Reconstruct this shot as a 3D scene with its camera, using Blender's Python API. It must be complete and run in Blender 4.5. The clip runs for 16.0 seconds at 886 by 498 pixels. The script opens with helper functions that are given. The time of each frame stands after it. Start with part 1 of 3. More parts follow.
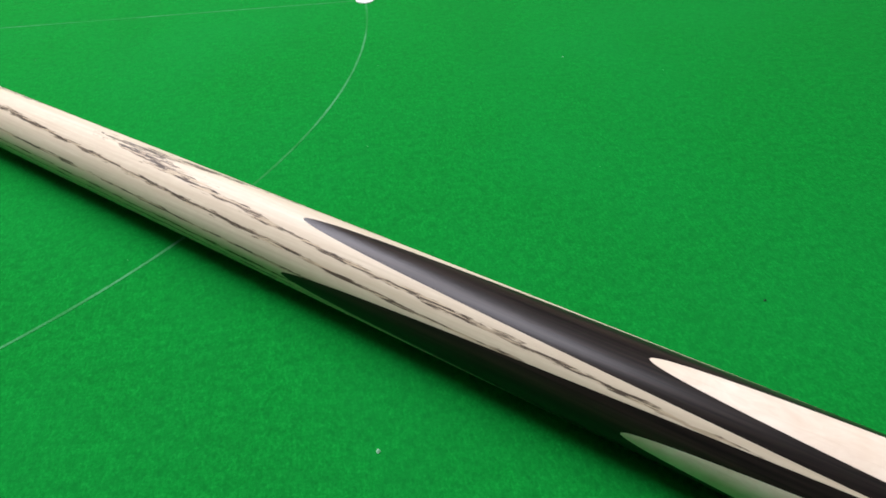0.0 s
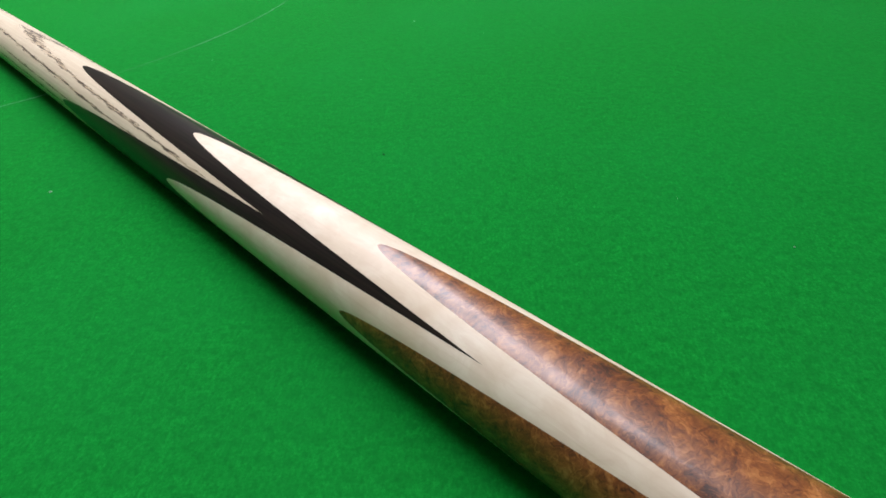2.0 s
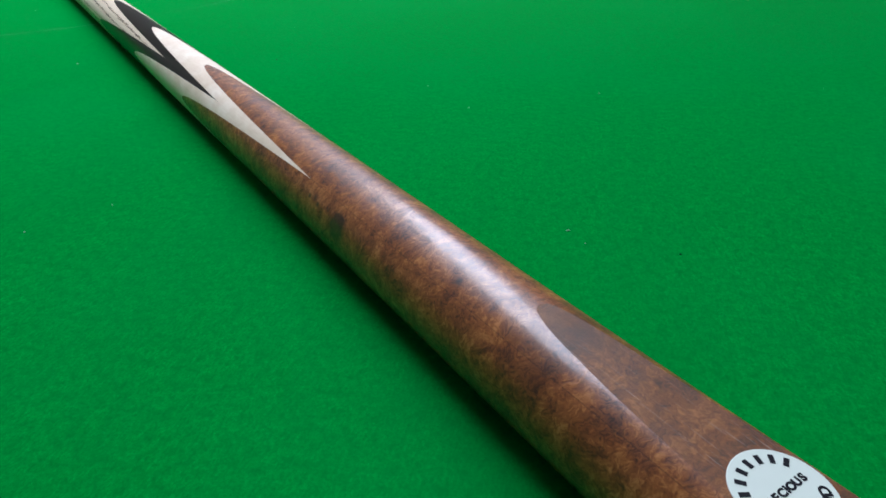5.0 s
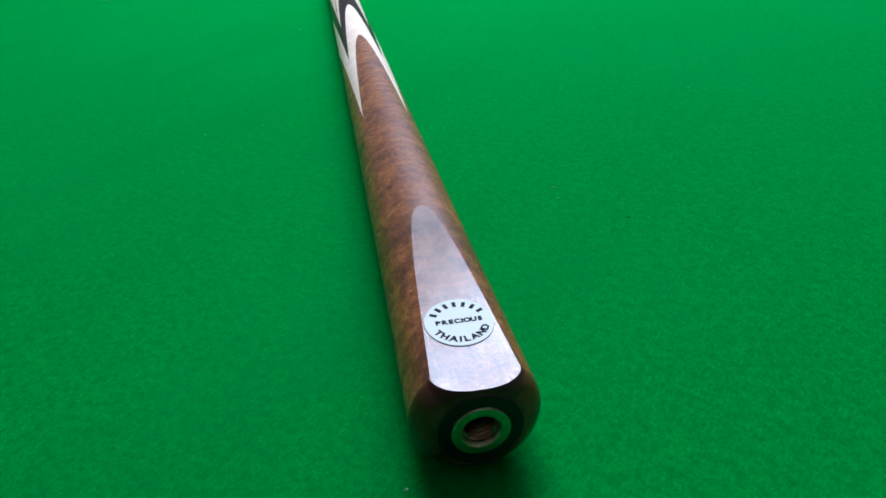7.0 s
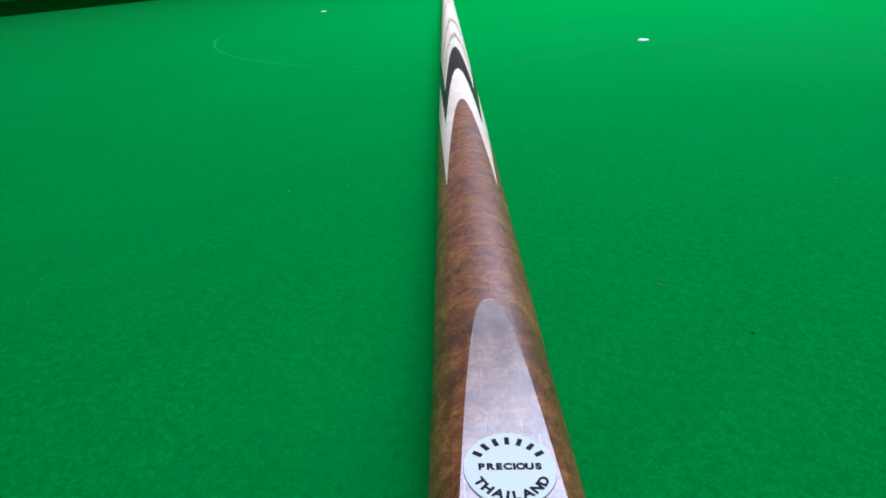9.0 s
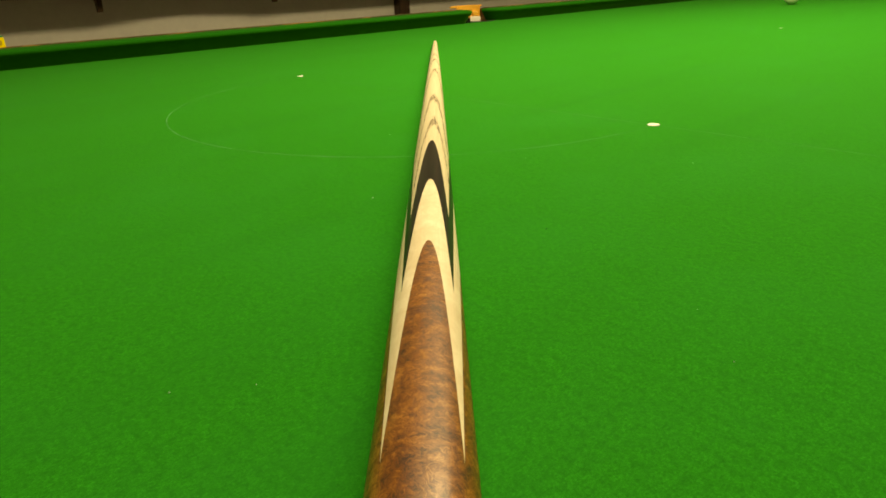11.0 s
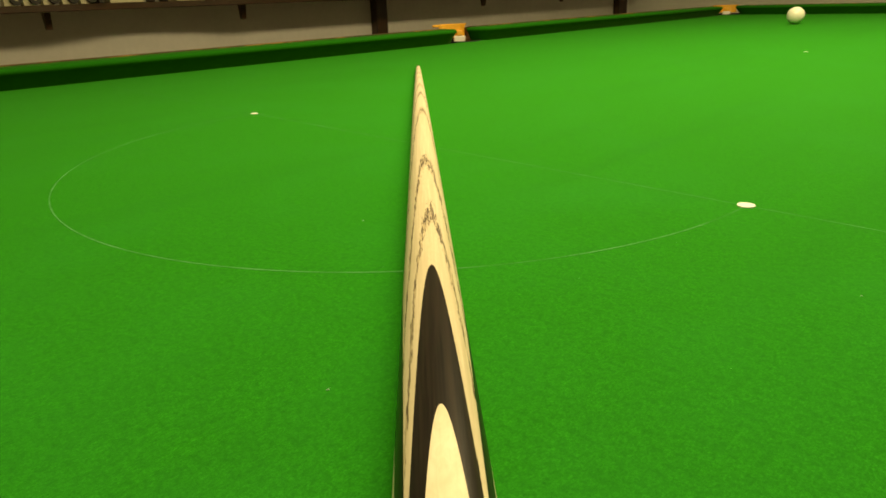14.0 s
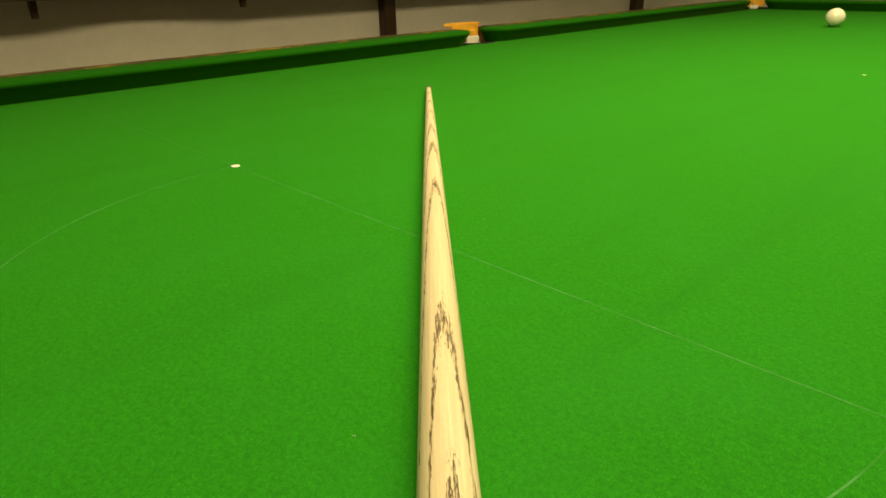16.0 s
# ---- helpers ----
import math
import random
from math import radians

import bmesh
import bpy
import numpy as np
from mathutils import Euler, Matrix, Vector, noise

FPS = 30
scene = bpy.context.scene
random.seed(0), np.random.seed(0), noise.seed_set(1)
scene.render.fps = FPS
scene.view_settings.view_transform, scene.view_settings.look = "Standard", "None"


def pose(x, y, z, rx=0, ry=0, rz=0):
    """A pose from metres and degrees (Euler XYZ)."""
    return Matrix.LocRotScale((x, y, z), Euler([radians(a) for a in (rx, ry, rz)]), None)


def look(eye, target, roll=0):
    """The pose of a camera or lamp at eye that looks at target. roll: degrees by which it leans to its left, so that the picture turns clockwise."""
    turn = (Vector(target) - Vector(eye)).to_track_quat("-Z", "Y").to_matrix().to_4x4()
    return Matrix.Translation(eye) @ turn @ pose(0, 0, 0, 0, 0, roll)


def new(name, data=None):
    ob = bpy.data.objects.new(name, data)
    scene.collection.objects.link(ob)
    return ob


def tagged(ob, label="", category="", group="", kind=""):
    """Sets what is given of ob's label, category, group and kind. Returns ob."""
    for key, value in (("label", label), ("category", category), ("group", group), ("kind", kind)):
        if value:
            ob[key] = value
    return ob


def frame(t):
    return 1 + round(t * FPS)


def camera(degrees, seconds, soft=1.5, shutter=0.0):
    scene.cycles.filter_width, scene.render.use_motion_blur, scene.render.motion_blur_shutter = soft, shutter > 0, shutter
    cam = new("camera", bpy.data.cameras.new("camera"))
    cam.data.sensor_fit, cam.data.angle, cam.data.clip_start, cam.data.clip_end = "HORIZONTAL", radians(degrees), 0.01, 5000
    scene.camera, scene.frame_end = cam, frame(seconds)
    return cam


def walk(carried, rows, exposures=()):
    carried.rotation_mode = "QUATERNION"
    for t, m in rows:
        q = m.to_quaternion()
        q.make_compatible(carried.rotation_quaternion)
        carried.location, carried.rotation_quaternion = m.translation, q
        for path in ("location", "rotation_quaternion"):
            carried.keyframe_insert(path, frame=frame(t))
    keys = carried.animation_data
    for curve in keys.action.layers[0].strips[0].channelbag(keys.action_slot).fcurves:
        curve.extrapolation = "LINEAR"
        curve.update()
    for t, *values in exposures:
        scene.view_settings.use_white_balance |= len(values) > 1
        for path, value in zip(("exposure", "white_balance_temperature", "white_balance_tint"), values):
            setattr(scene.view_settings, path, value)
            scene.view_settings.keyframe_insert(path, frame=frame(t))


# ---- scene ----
# ---- camera ----
cam = camera(68.2, 16.0, soft=1.7)

# seconds, place, then yaw to the left from +y, pitch and roll in degrees
PATH = [
    (0, 0.2700, -0.3737, 0.1362, -9.85, -41.00, -0.78),
    (0.5, 0.3105, -0.3962, 0.1291, -3.73, -37.75, -0.96),
    (1, 0.3523, -0.4331, 0.1259, 0.69, -36.45, -1.90),
    (1.5, 0.3902, -0.4541, 0.1185, 4.53, -35.66, -3.48),
    (2, 0.4255, -0.4772, 0.1131, 5.47, -35.54, -2.59),
    (2.5, 0.4551, -0.4953, 0.1099, 7.28, -36.30, -4.15),
    (3, 0.4794, -0.5181, 0.1017, 6.54, -34.62, -1.49),
    (3.5, 0.4993, -0.5333, 0.1032, 6.68, -34.01, -1.13),
    (4, 0.5156, -0.5567, 0.1015, 8.22, -34.36, -2.23),
    (4.5, 0.5437, -0.5811, 0.1089, 8.96, -33.45, -2.67),
    (4.7, 0.5552, -0.5972, 0.1097, 10.63, -32.57, -2.11),
    (6.8, 0.6666, -0.6426, 0.1281, 35.85, -32.37, -3.19),
    (7, 0.6786, -0.6350, 0.1222, 39.00, -32.28, -3.82),
    (7.5, 0.7022, -0.6151, 0.1162, 45.23, -31.66, -5.06),
    (8, 0.6983, -0.6116, 0.1177, 48.76, -30.63, -4.68),
    (8.5, 0.6838, -0.6027, 0.1156, 49.05, -28.71, -4.19),
    (9, 0.6640, -0.6039, 0.1120, 49.09, -26.17, -3.26),
    (9.5, 0.6529, -0.5874, 0.1162, 49.81, -22.67, -3.99),
    (10, 0.6357, -0.5663, 0.1201, 49.79, -22.29, -3.79),
    (10.2, 0.6271, -0.5581, 0.1210, 49.01, -22.35, -2.73),
    (12.3, 0.5285, -0.4652, 0.1313, 47.70, -22.39, -2.82),
    (12.5, 0.5204, -0.4634, 0.1324, 47.76, -22.51, -2.84),
    (13, 0.4946, -0.4346, 0.1320, 47.57, -22.27, -2.50),
    (13.5, 0.4656, -0.4114, 0.1301, 46.60, -21.70, -2.65),
    (14, 0.4359, -0.3901, 0.1240, 46.34, -21.14, -2.20),
    (14.5, 0.3977, -0.3580, 0.1295, 46.87, -20.95, -2.07),
    (15, 0.3603, -0.3248, 0.1424, 46.53, -21.55, -1.51),
    (15.5, 0.3385, -0.3056, 0.1602, 46.96, -22.20, -2.02),
    (16, 0.3225, -0.2902, 0.1785, 46.83, -23.06, -1.37),
]
# the film camera's own exposure and white balance: cool at first, warm from 10 s on
GRADE = [
    (0, 0.29, 5850, 21),
    (1, 0.30, 5900, 21),
    (2.5, 0.34, 5950, 20),
    (3, 0.35, 5850, 18),
    (3.5, 0.37, 5650, 17),
    (4, 0.39, 5550, 16),
    (4.5, 0.39, 5400, 17),
    (7, 0.53, 5020, 20),
    (9.2, 0.48, 5000, 23),
    (9.5, 0.45, 4930, 23),
    (9.8, 0.38, 15700, -3),
    (12.5, 0.29, 17200, -3),
    (14.5, 0.19, 17200, -3),
    (15, 0.17, 11000, 1),
    (15.5, 0.15, 17200, -3),
    (16, 0.12, 17200, -3),
]
walk(cam, [(t, pose(x, y, z, 0, 0, yaw) @ pose(0, 0, 0, 90 + pitch) @ pose(0, 0, 0, 0, 0, roll))
           for t, x, y, z, yaw, pitch, roll in PATH], GRADE)

# ---- world and lights ----
world = bpy.data.worlds.new("room_air")
scene.world = world
world.use_nodes = True
world.node_tree.nodes["Background"].inputs[0].default_value = (0.9, 0.95, 1.0, 1)
world.node_tree.nodes["Background"].inputs[1].default_value = 0.25


def area_lamp(name, eye, target, width, length, watts, colour):
    lamp = bpy.data.lights.new(name, "AREA")
    lamp.shape, lamp.size, lamp.size_y = "RECTANGLE", width, length
    lamp.energy, lamp.color = watts, colour
    ob = new(name, lamp)
    ob.matrix_world = look(eye, target)
    return ob


# four shaded lamps in a row over the middle of the table
LAMP_Z = 1.15
for lamp_y, watts in ((0.06, 12.0), (0.78, 13.5), (1.50, 10.5), (2.22, 5.5)):
    area_lamp("table_lamp", (0.06, lamp_y, LAMP_Z), (0.06, lamp_y + 1e-4, 0), 0.42, 0.66, watts, (1.0, 0.97, 0.92))
    # an unseen upward fill lamp, added to brighten the room off the ceiling
    area_lamp("uplight_fill", (0.06, lamp_y, LAMP_Z + 0.10), (0.06, lamp_y + 1e-4, 2.0), 0.30, 0.50, 3.5, (1.0, 0.97, 0.92))


# ---- materials ----
class Nodes:
    """A short way to write a node tree."""

    def __init__(self, name, rough=0.5, spec=0.5, metal=0.0, coat=0.0, coat_rough=0.1):
        self.mat = bpy.data.materials.new(name)
        self.mat.use_nodes = True
        self.tree = self.mat.node_tree
        self.bsdf = self.tree.nodes["Principled BSDF"]
        for key, value in (("Roughness", rough), ("Specular IOR Level", spec), ("Metallic", metal), ("Coat Weight", coat), ("Coat Roughness", coat_rough)):
            self.bsdf.inputs[key].default_value = value
        self.coords = self.tree.nodes.new("ShaderNodeTexCoord").outputs["Object"]

    def put(self, socket, value):
        if hasattr(value, "is_linked"):
            self.tree.links.new(value, socket)
        else:
            socket.default_value = value

    def mapped(self, scale, turn=(0, 0, 0), base=None):
        n = self.tree.nodes.new("ShaderNodeMapping")
        self.tree.links.new(base or self.coords, n.inputs["Vector"])
        n.inputs["Scale"].default_value = scale
        n.inputs["Rotation"].default_value = turn
        return n.outputs["Vector"]

    def noise(self, scale, detail=3.0, rough=0.5, vector=None, distort=0.0):
        n = self.tree.nodes.new("ShaderNodeTexNoise")
        self.tree.links.new(vector or self.coords, n.inputs["Vector"])
        n.inputs["Scale"].default_value, n.inputs["Detail"].default_value = scale, detail
        n.inputs["Roughness"].default_value, n.inputs["Distortion"].default_value = rough, distort
        return n.outputs[0]

    def cells(self, scale, vector=None):
        n = self.tree.nodes.new("ShaderNodeTexVoronoi")
        self.tree.links.new(vector or self.coords, n.inputs["Vector"])
        n.inputs["Scale"].default_value = scale
        return n.outputs["Distance"]

    def math(self, kind, a, b=0.0, c=0.0):
        n = self.tree.nodes.new("ShaderNodeMath")
        n.operation = kind
        for socket, value in zip(n.inputs, (a, b, c)):
            self.put(socket, value)
        return n.outputs[0]

    def fit(self, value, a, b, low=0.0, high=1.0):
        n = self.tree.nodes.new("ShaderNodeMapRange")
        for socket, v in zip(n.inputs, (value, a, b, low, high)):
            self.put(socket, v)
        return n.outputs[0]

    def ramp(self, value, *stops):
        n = self.tree.nodes.new("ShaderNodeValToRGB")
        self.tree.links.new(value, n.inputs[0])
        e = n.color_ramp.elements
        while len(e) < len(stops):
            e.new(0.5)
        for item, (place, colour) in zip(e, stops):
            item.position, item.color = place, (*colour, 1)
        return n.outputs[0]

    def mix(self, amount, a, b, kind="MIX"):
        n = self.tree.nodes.new("ShaderNodeMix")
        n.data_type, n.blend_type = "RGBA", kind
        for socket, v in ((n.inputs[0], amount), (n.inputs[6], a), (n.inputs[7], b)):
            self.put(socket, (*v, 1) if isinstance(v, tuple) and len(v) == 3 else v)
        return n.outputs[2]

    def split(self, vector=None):
        n = self.tree.nodes.new("ShaderNodeSeparateXYZ")
        self.tree.links.new(vector or self.coords, n.inputs[0])
        return n.outputs

    def joined(self, x, y, z):
        n = self.tree.nodes.new("ShaderNodeCombineXYZ")
        for socket, v in zip(n.inputs, (x, y, z)):
            self.put(socket, v)
        return n.outputs[0]

    def bump(self, height, strength=0.3, distance=0.001):
        n = self.tree.nodes.new("ShaderNodeBump")
        n.inputs["Strength"].default_value, n.inputs["Distance"].default_value = strength, distance
        self.tree.links.new(height, n.inputs["Height"])
        self.tree.links.new(n.outputs[0], self.bsdf.inputs["Normal"])

    def colour(self, value):
        self.put(self.bsdf.inputs["Base Color"], (*value, 1) if isinstance(value, tuple) else value)
        return self


def baize(name="green_baize", shade_mix=0.0):
    m = Nodes(name, rough=0.95, spec=0.02)
    fine = m.noise(1300, 3, 0.75)
    nap = m.noise(1.0, 3, 0.7, m.mapped((1100, 520, 900)))
    broad = m.noise(7, 4, 0.6)
    mid = m.noise(85, 5, 0.75)
    runs = m.noise(1.0, 3, 0.55, m.mapped((16, 1.6, 10), (0, 0, 0.5)))
    tone = m.math("ADD", m.math("MULTIPLY", fine, 0.5), m.math("MULTIPLY", nap, 0.5))
    base = m.ramp(tone, (0.30, (0.0026, 0.1196, 0.0130)), (0.5, (0.0041, 0.2040, 0.0216)), (0.70, (0.0099, 0.2918, 0.0359)))
    tufts = m.noise(330, 3, 0.7)
    base = m.mix(m.fit(tufts, 0.42, 0.66, 0.0, 0.55), base, (0.0026, 0.1150, 0.0135))
    base = m.mix(m.fit(mid, 0.38, 0.68, 0.0, 0.34), base, (0.0045, 0.1401, 0.0190))
    base = m.mix(m.fit(broad, 0.45, 0.75, 0.0, 0.30), base, (0.0060, 0.2119, 0.0350))
    base = m.mix(m.fit(runs, 0.52, 0.70, 0.0, 0.28), base, (0.0045, 0.1438, 0.0197))
    if not shade_mix:
        # a dark rubbed streak in the cloth
        x, y, z = m.split()
        x, y = m.math("ADD", x, 0.566), m.math("SUBTRACT", y, 0.347)
        along = m.math("ADD", m.math("MULTIPLY", x, 0.41), m.math("MULTIPLY", y, 0.91))
        across = m.math("SUBTRACT", m.math("MULTIPLY", y, 0.41), m.math("MULTIPLY", x, 0.91))
        across = m.math("ADD", across, m.math("MULTIPLY", m.math("SUBTRACT", m.noise(14, 3, 0.6), 0.5), 0.030))
        streak = m.math("MULTIPLY", m.fit(m.math("ABSOLUTE", across), 0.012, 0.002), m.fit(m.math("ABSOLUTE", along), 0.085, 0.05))
        streak = m.math("MULTIPLY", streak, m.fit(m.noise(28, 3, 0.7), 0.38, 0.58))
        base = m.mix(m.math("MULTIPLY", streak, 0.40), base, (0.0020, 0.0650, 0.0080))
    if shade_mix:
        # cushion shade put into the colour, a deeper green
        base = m.mix(shade_mix, base, (0.0030, 0.0850, 0.0090))
    m.colour(base)
    m.bsdf.inputs["Sheen Weight"].default_value = 0.12
    m.bsdf.inputs["Sheen Roughness"].default_value = 0.3
    m.bsdf.inputs["Sheen Tint"].default_value = (0.72, 1.0, 0.46, 1)
    m.bump(m.math("ADD", fine, nap), 0.25, 0.0003)
    return m.mat


def ash_wood():
    """Pale ash whose growth layers lie level, so that the taper cuts them into long arrows."""
    m = Nodes("ash_wood", rough=0.50, spec=0.28, coat=0.06, coat_rough=0.3)
    x, y, z = m.split()
    warp = m.noise(1.0, 4, 0.7, m.mapped((60, 520, 520)))
    slow = m.noise(1.0, 2, 0.5, m.mapped((7, 60, 60)))
    # layers bend round the heart of the plank and lean slightly along the cue, counted in millimetres
    lift = m.math("ADD", m.math("MULTIPLY", z, 1000.0), 6.0)
    side = m.math("ADD", m.math("MULTIPLY", y, 1000.0), -0.8)
    layer = m.math("SQRT", m.math("ADD", m.math("MULTIPLY", lift, lift), m.math("MULTIPLY", side, side)))
    layer = m.math("SUBTRACT", layer, m.math("MULTIPLY", x, 3.35))
    layer = m.math("ADD", layer, m.math("MULTIPLY", m.math("SUBTRACT", warp, 0.5), 0.65))
    layer = m.math("ADD", layer, m.math("MULTIPLY", m.math("SUBTRACT", slow, 0.5), 0.55))
    jag = m.noise(1.0, 2, 0.6, m.mapped((130, 1500, 1500)))
    layer = m.math("ADD", layer, m.math("MULTIPLY", m.math("SUBTRACT", jag, 0.5), 0.60))
    early = None
    for year, width in ((15.38, 0.15), (14.21, 0.18), (12.0, 0.19), (10.4, 0.19), (9.3, 0.16), (8.0, 0.15), (6.9, 0.16), (5.6, 0.14), (4.2, 0.14), (2.8, 0.14), (16.7, 0.11)):
        line = m.fit(m.math("ABSOLUTE", m.math("SUBTRACT", layer, year)), width, width * 0.6)
        early = line if early is None else m.math("MAXIMUM", early, line)
    pores = m.noise(1.0, 2, 0.6, m.mapped((75, 2600, 2600)))
    gaps = m.noise(1.0, 3, 0.6, m.mapped((120, 500, 500)))
    dark = m.math("MULTIPLY", early, m.math("MULTIPLY", m.fit(pores, 0.43, 0.47), m.fit(gaps, 0.38, 0.48, 0.30, 1.0)))
    grain = m.noise(1.0, 3, 0.6, m.mapped((18, 900, 900)))
    patch = m.noise(1.0, 3, 0.5, m.mapped((9, 60, 60)))
    base = m.ramp(grain, (0.3, (0.55, 0.46, 0.325)), (0.7, (0.69, 0.60, 0.455)))
    base = m.mix(m.fit(patch, 0.4, 0.7, 0, 0.35), base, (0.68, 0.555, 0.40))
    mottle = m.noise(1.0, 3, 0.7, m.mapped((260, 700, 700)))
    base = m.mix(m.fit(mottle, 0.35, 0.65, 0.0, 0.34), base, (0.55, 0.44, 0.31))
    base = m.mix(m.math("MULTIPLY", early, 0.30), base, (0.42, 0.27, 0.12))
    base = m.mix(m.math("MULTIPLY", dark, 0.92), base, (0.042, 0.028, 0.021))
    m.colour(base)
    m.bump(m.math("SUBTRACT", 1.0, dark), 0.12, 0.0002)
    return m.mat


def maple_wood():
    m = Nodes("maple_wood", rough=0.50, spec=0.28, coat=0.04, coat_rough=0.3)
    x, y, z = m.split()
    warp = m.noise(1.0, 3, 0.5, m.mapped((12, 90, 90)))
    layer = m.math("FRACT", m.math("DIVIDE", m.math("ADD", m.math("ADD", z, 0.1), m.math("MULTIPLY", warp, 0.004)), 0.0023))
    curl = m.noise(1.0, 2, 0.5, m.mapped((70, 40, 40)), 0.6)
    base = m.ramp(curl, (0.3, (0.73, 0.605, 0.46)), (0.7, (0.84, 0.74, 0.605)))
    base = m.mix(m.math("MULTIPLY", m.fit(layer, 0.75, 1.0), 0.09), base, (0.50, 0.35, 0.18))
    fleck = m.noise(1.0, 2, 0.6, m.mapped((45, 1700, 1700)))
    base = m.mix(m.fit(fleck, 0.56, 0.72, 0, 0.16), base, (0.44, 0.30, 0.17))
    mottle = m.noise(1.0, 4, 0.7, m.mapped((120, 260, 260)), 0.8)
    base = m.mix(m.fit(mottle, 0.36, 0.64, 0, 0.40), base, (0.60, 0.455, 0.325))
    m.colour(base)
    return m.mat


def ebony_wood():
    m = Nodes("ebony_wood", rough=0.30, spec=0.18)
    grain = m.noise(1.0, 4, 0.65, m.mapped((30, 1500, 1500)))
    streak = m.noise(1.0, 3, 0.6, m.mapped((8, 300, 300)))
    base = m.ramp(grain, (0.35, (0.008, 0.0065, 0.0062)), (0.7, (0.024, 0.018, 0.015)))
    base = m.mix(m.fit(streak, 0.5, 0.75, 0, 0.5), base, (0.040, 0.027, 0.019))
    m.colour(base)
    return m.mat


def burr_wood(name="burr_wood", scuffed_greyed=False):
    m = Nodes(name, rough=0.44, spec=0.46, coat=0.60 if scuffed_greyed else 0.28, coat_rough=0.17)
    swirl = m.noise(75, 4, 0.6)
    turnings = m.noise(110, 3, 0.6, m.mapped((1, 1, 1), (0.9, 0.4, 0.2)))
    x, y, z = m.split()
    bent = m.joined(m.math("ADD", x, m.math("MULTIPLY", swirl, 0.020)), m.math("ADD", y, m.math("MULTIPLY", turnings, 0.018)), m.math("SUBTRACT", z, m.math("MULTIPLY", swirl, 0.015)))
    ripple = m.noise(1.0, 2, 0.5, m.mapped((260, 70, 70), base=bent), 0.5)
    clouds = m.noise(105, 4, 0.6, None, 1.8)
    curls = m.noise(330, 4, 0.62, bent, 2.6)
    fine = m.noise(800, 3, 0.7, bent)
    tone = m.math("ADD", m.math("ADD", m.math("MULTIPLY", ripple, 0.23), m.math("MULTIPLY", clouds, 0.25)), m.math("ADD", m.math("MULTIPLY", curls, 0.34), m.math("MULTIPLY", fine, 0.17)))
    base = m.ramp(tone, (0.395, (0.042, 0.014, 0.007)), (0.460, (0.142, 0.042, 0.012)), (0.525, (0.250, 0.084, 0.021)), (0.60, (0.42, 0.172, 0.052)))
    m.bump(m.math("ADD", m.math("MULTIPLY", ripple, 0.7), m.math("MULTIPLY", curls, 0.3)), 0.13, 0.0008)
    m.put(m.bsdf.inputs["Roughness"], m.fit(m.math("ADD", m.math("MULTIPLY", clouds, 0.6), m.math("MULTIPLY", curls, 0.4)), 0.38, 0.62, 0.52, 0.36))
    m.put(m.bsdf.inputs["Coat Roughness"], m.fit(curls, 0.35, 0.65, 0.13, 0.22))
    eyes = m.cells(150, bent)
    knots = m.math("MULTIPLY", m.fit(eyes, 0.22, 0.06), m.fit(m.noise(30, 2, 0.5), 0.57, 0.66))
    base = m.mix(m.math("MULTIPLY", knots, 0.85), base, (0.022, 0.007, 0.004))
    base = m.mix(m.fit(m.noise(24, 3, 0.5), 0.60, 0.72, 0, 0.5), base, (0.070, 0.022, 0.009))
    # the larger eyes and the dark burl, each where it lies in the wood
    wobble = m.math("MULTIPLY", m.noise(400, 3, 0.6), 0.004)
    for s, across, up, size, soft in ((0.1465, 0.0127, 0.0050, 0.0052, 0.6), (0.1620, 0.0113, 0.0074, 0.0014, 0.3), (0.1595, 0.0119, 0.0064, 0.0012, 0.3), (0.1655, 0.0118, 0.0068, 0.0011, 0.3), (0.1270, -0.0077, 0.0115, 0.0014, 0.3), (0.0960, 0.0065, 0.0124, 0.0013, 0.3)):
        off = [m.math("SUBTRACT", v, c) for v, c in ((x, s), (y, across), (z, up))]
        far = m.math("SQRT", m.math("ADD", m.math("MULTIPLY", off[0], off[0]), m.math("ADD", m.math("MULTIPLY", off[1], off[1]), m.math("MULTIPLY", off[2], off[2]))))
        far = m.math("ADD", far, m.math("SUBTRACT", m.math("MULTIPLY", wobble, size * 250), size * 0.5))
        base = m.mix(m.fit(far, size, size * soft, 0.0, 0.88), base, (0.016, 0.006, 0.005))
    # glue seams between the four pieces
    along = m.split(m.mapped((1, 1, 1), (-0.045, 0, 0)))
    turned_y, turned_z = along[1], along[2]
    seam = m.math("ABSOLUTE", m.math("SUBTRACT", m.math("ABSOLUTE", turned_y), m.math("MULTIPLY", m.math("ABSOLUTE", turned_z), 1.0)))
    base = m.mix(m.fit(seam, 0.00022, 0.00006, 0.0, 0.45), base, (0.020, 0.007, 0.004))
    if scuffed_greyed:
        # greyed so that the flat's pale reflection is partly in the colour
        base = m.mix(0.4, base, (0.080, 0.050, 0.034))
        # hairline scuffs along the planed face, thickest above the badge
        scuff = m.math("MULTIPLY", m.fit(m.noise(1.0, 2, 0.6, m.mapped((90, 3200, 600))), 0.60, 0.70), m.fit(m.noise(1.0, 2, 0.5, m.mapped((55, 160, 60))), 0.48, 0.66))
        base = m.mix(m.math("MULTIPLY", scuff, 0.36), base, (0.50, 0.46, 0.42))
        m.put(m.bsdf.inputs["Coat Roughness"], m.fit(m.noise(1.0, 3, 0.6, m.mapped((70, 500, 200))), 0.3, 0.7, 0.14, 0.26))
    m.colour(base)
    return m.mat


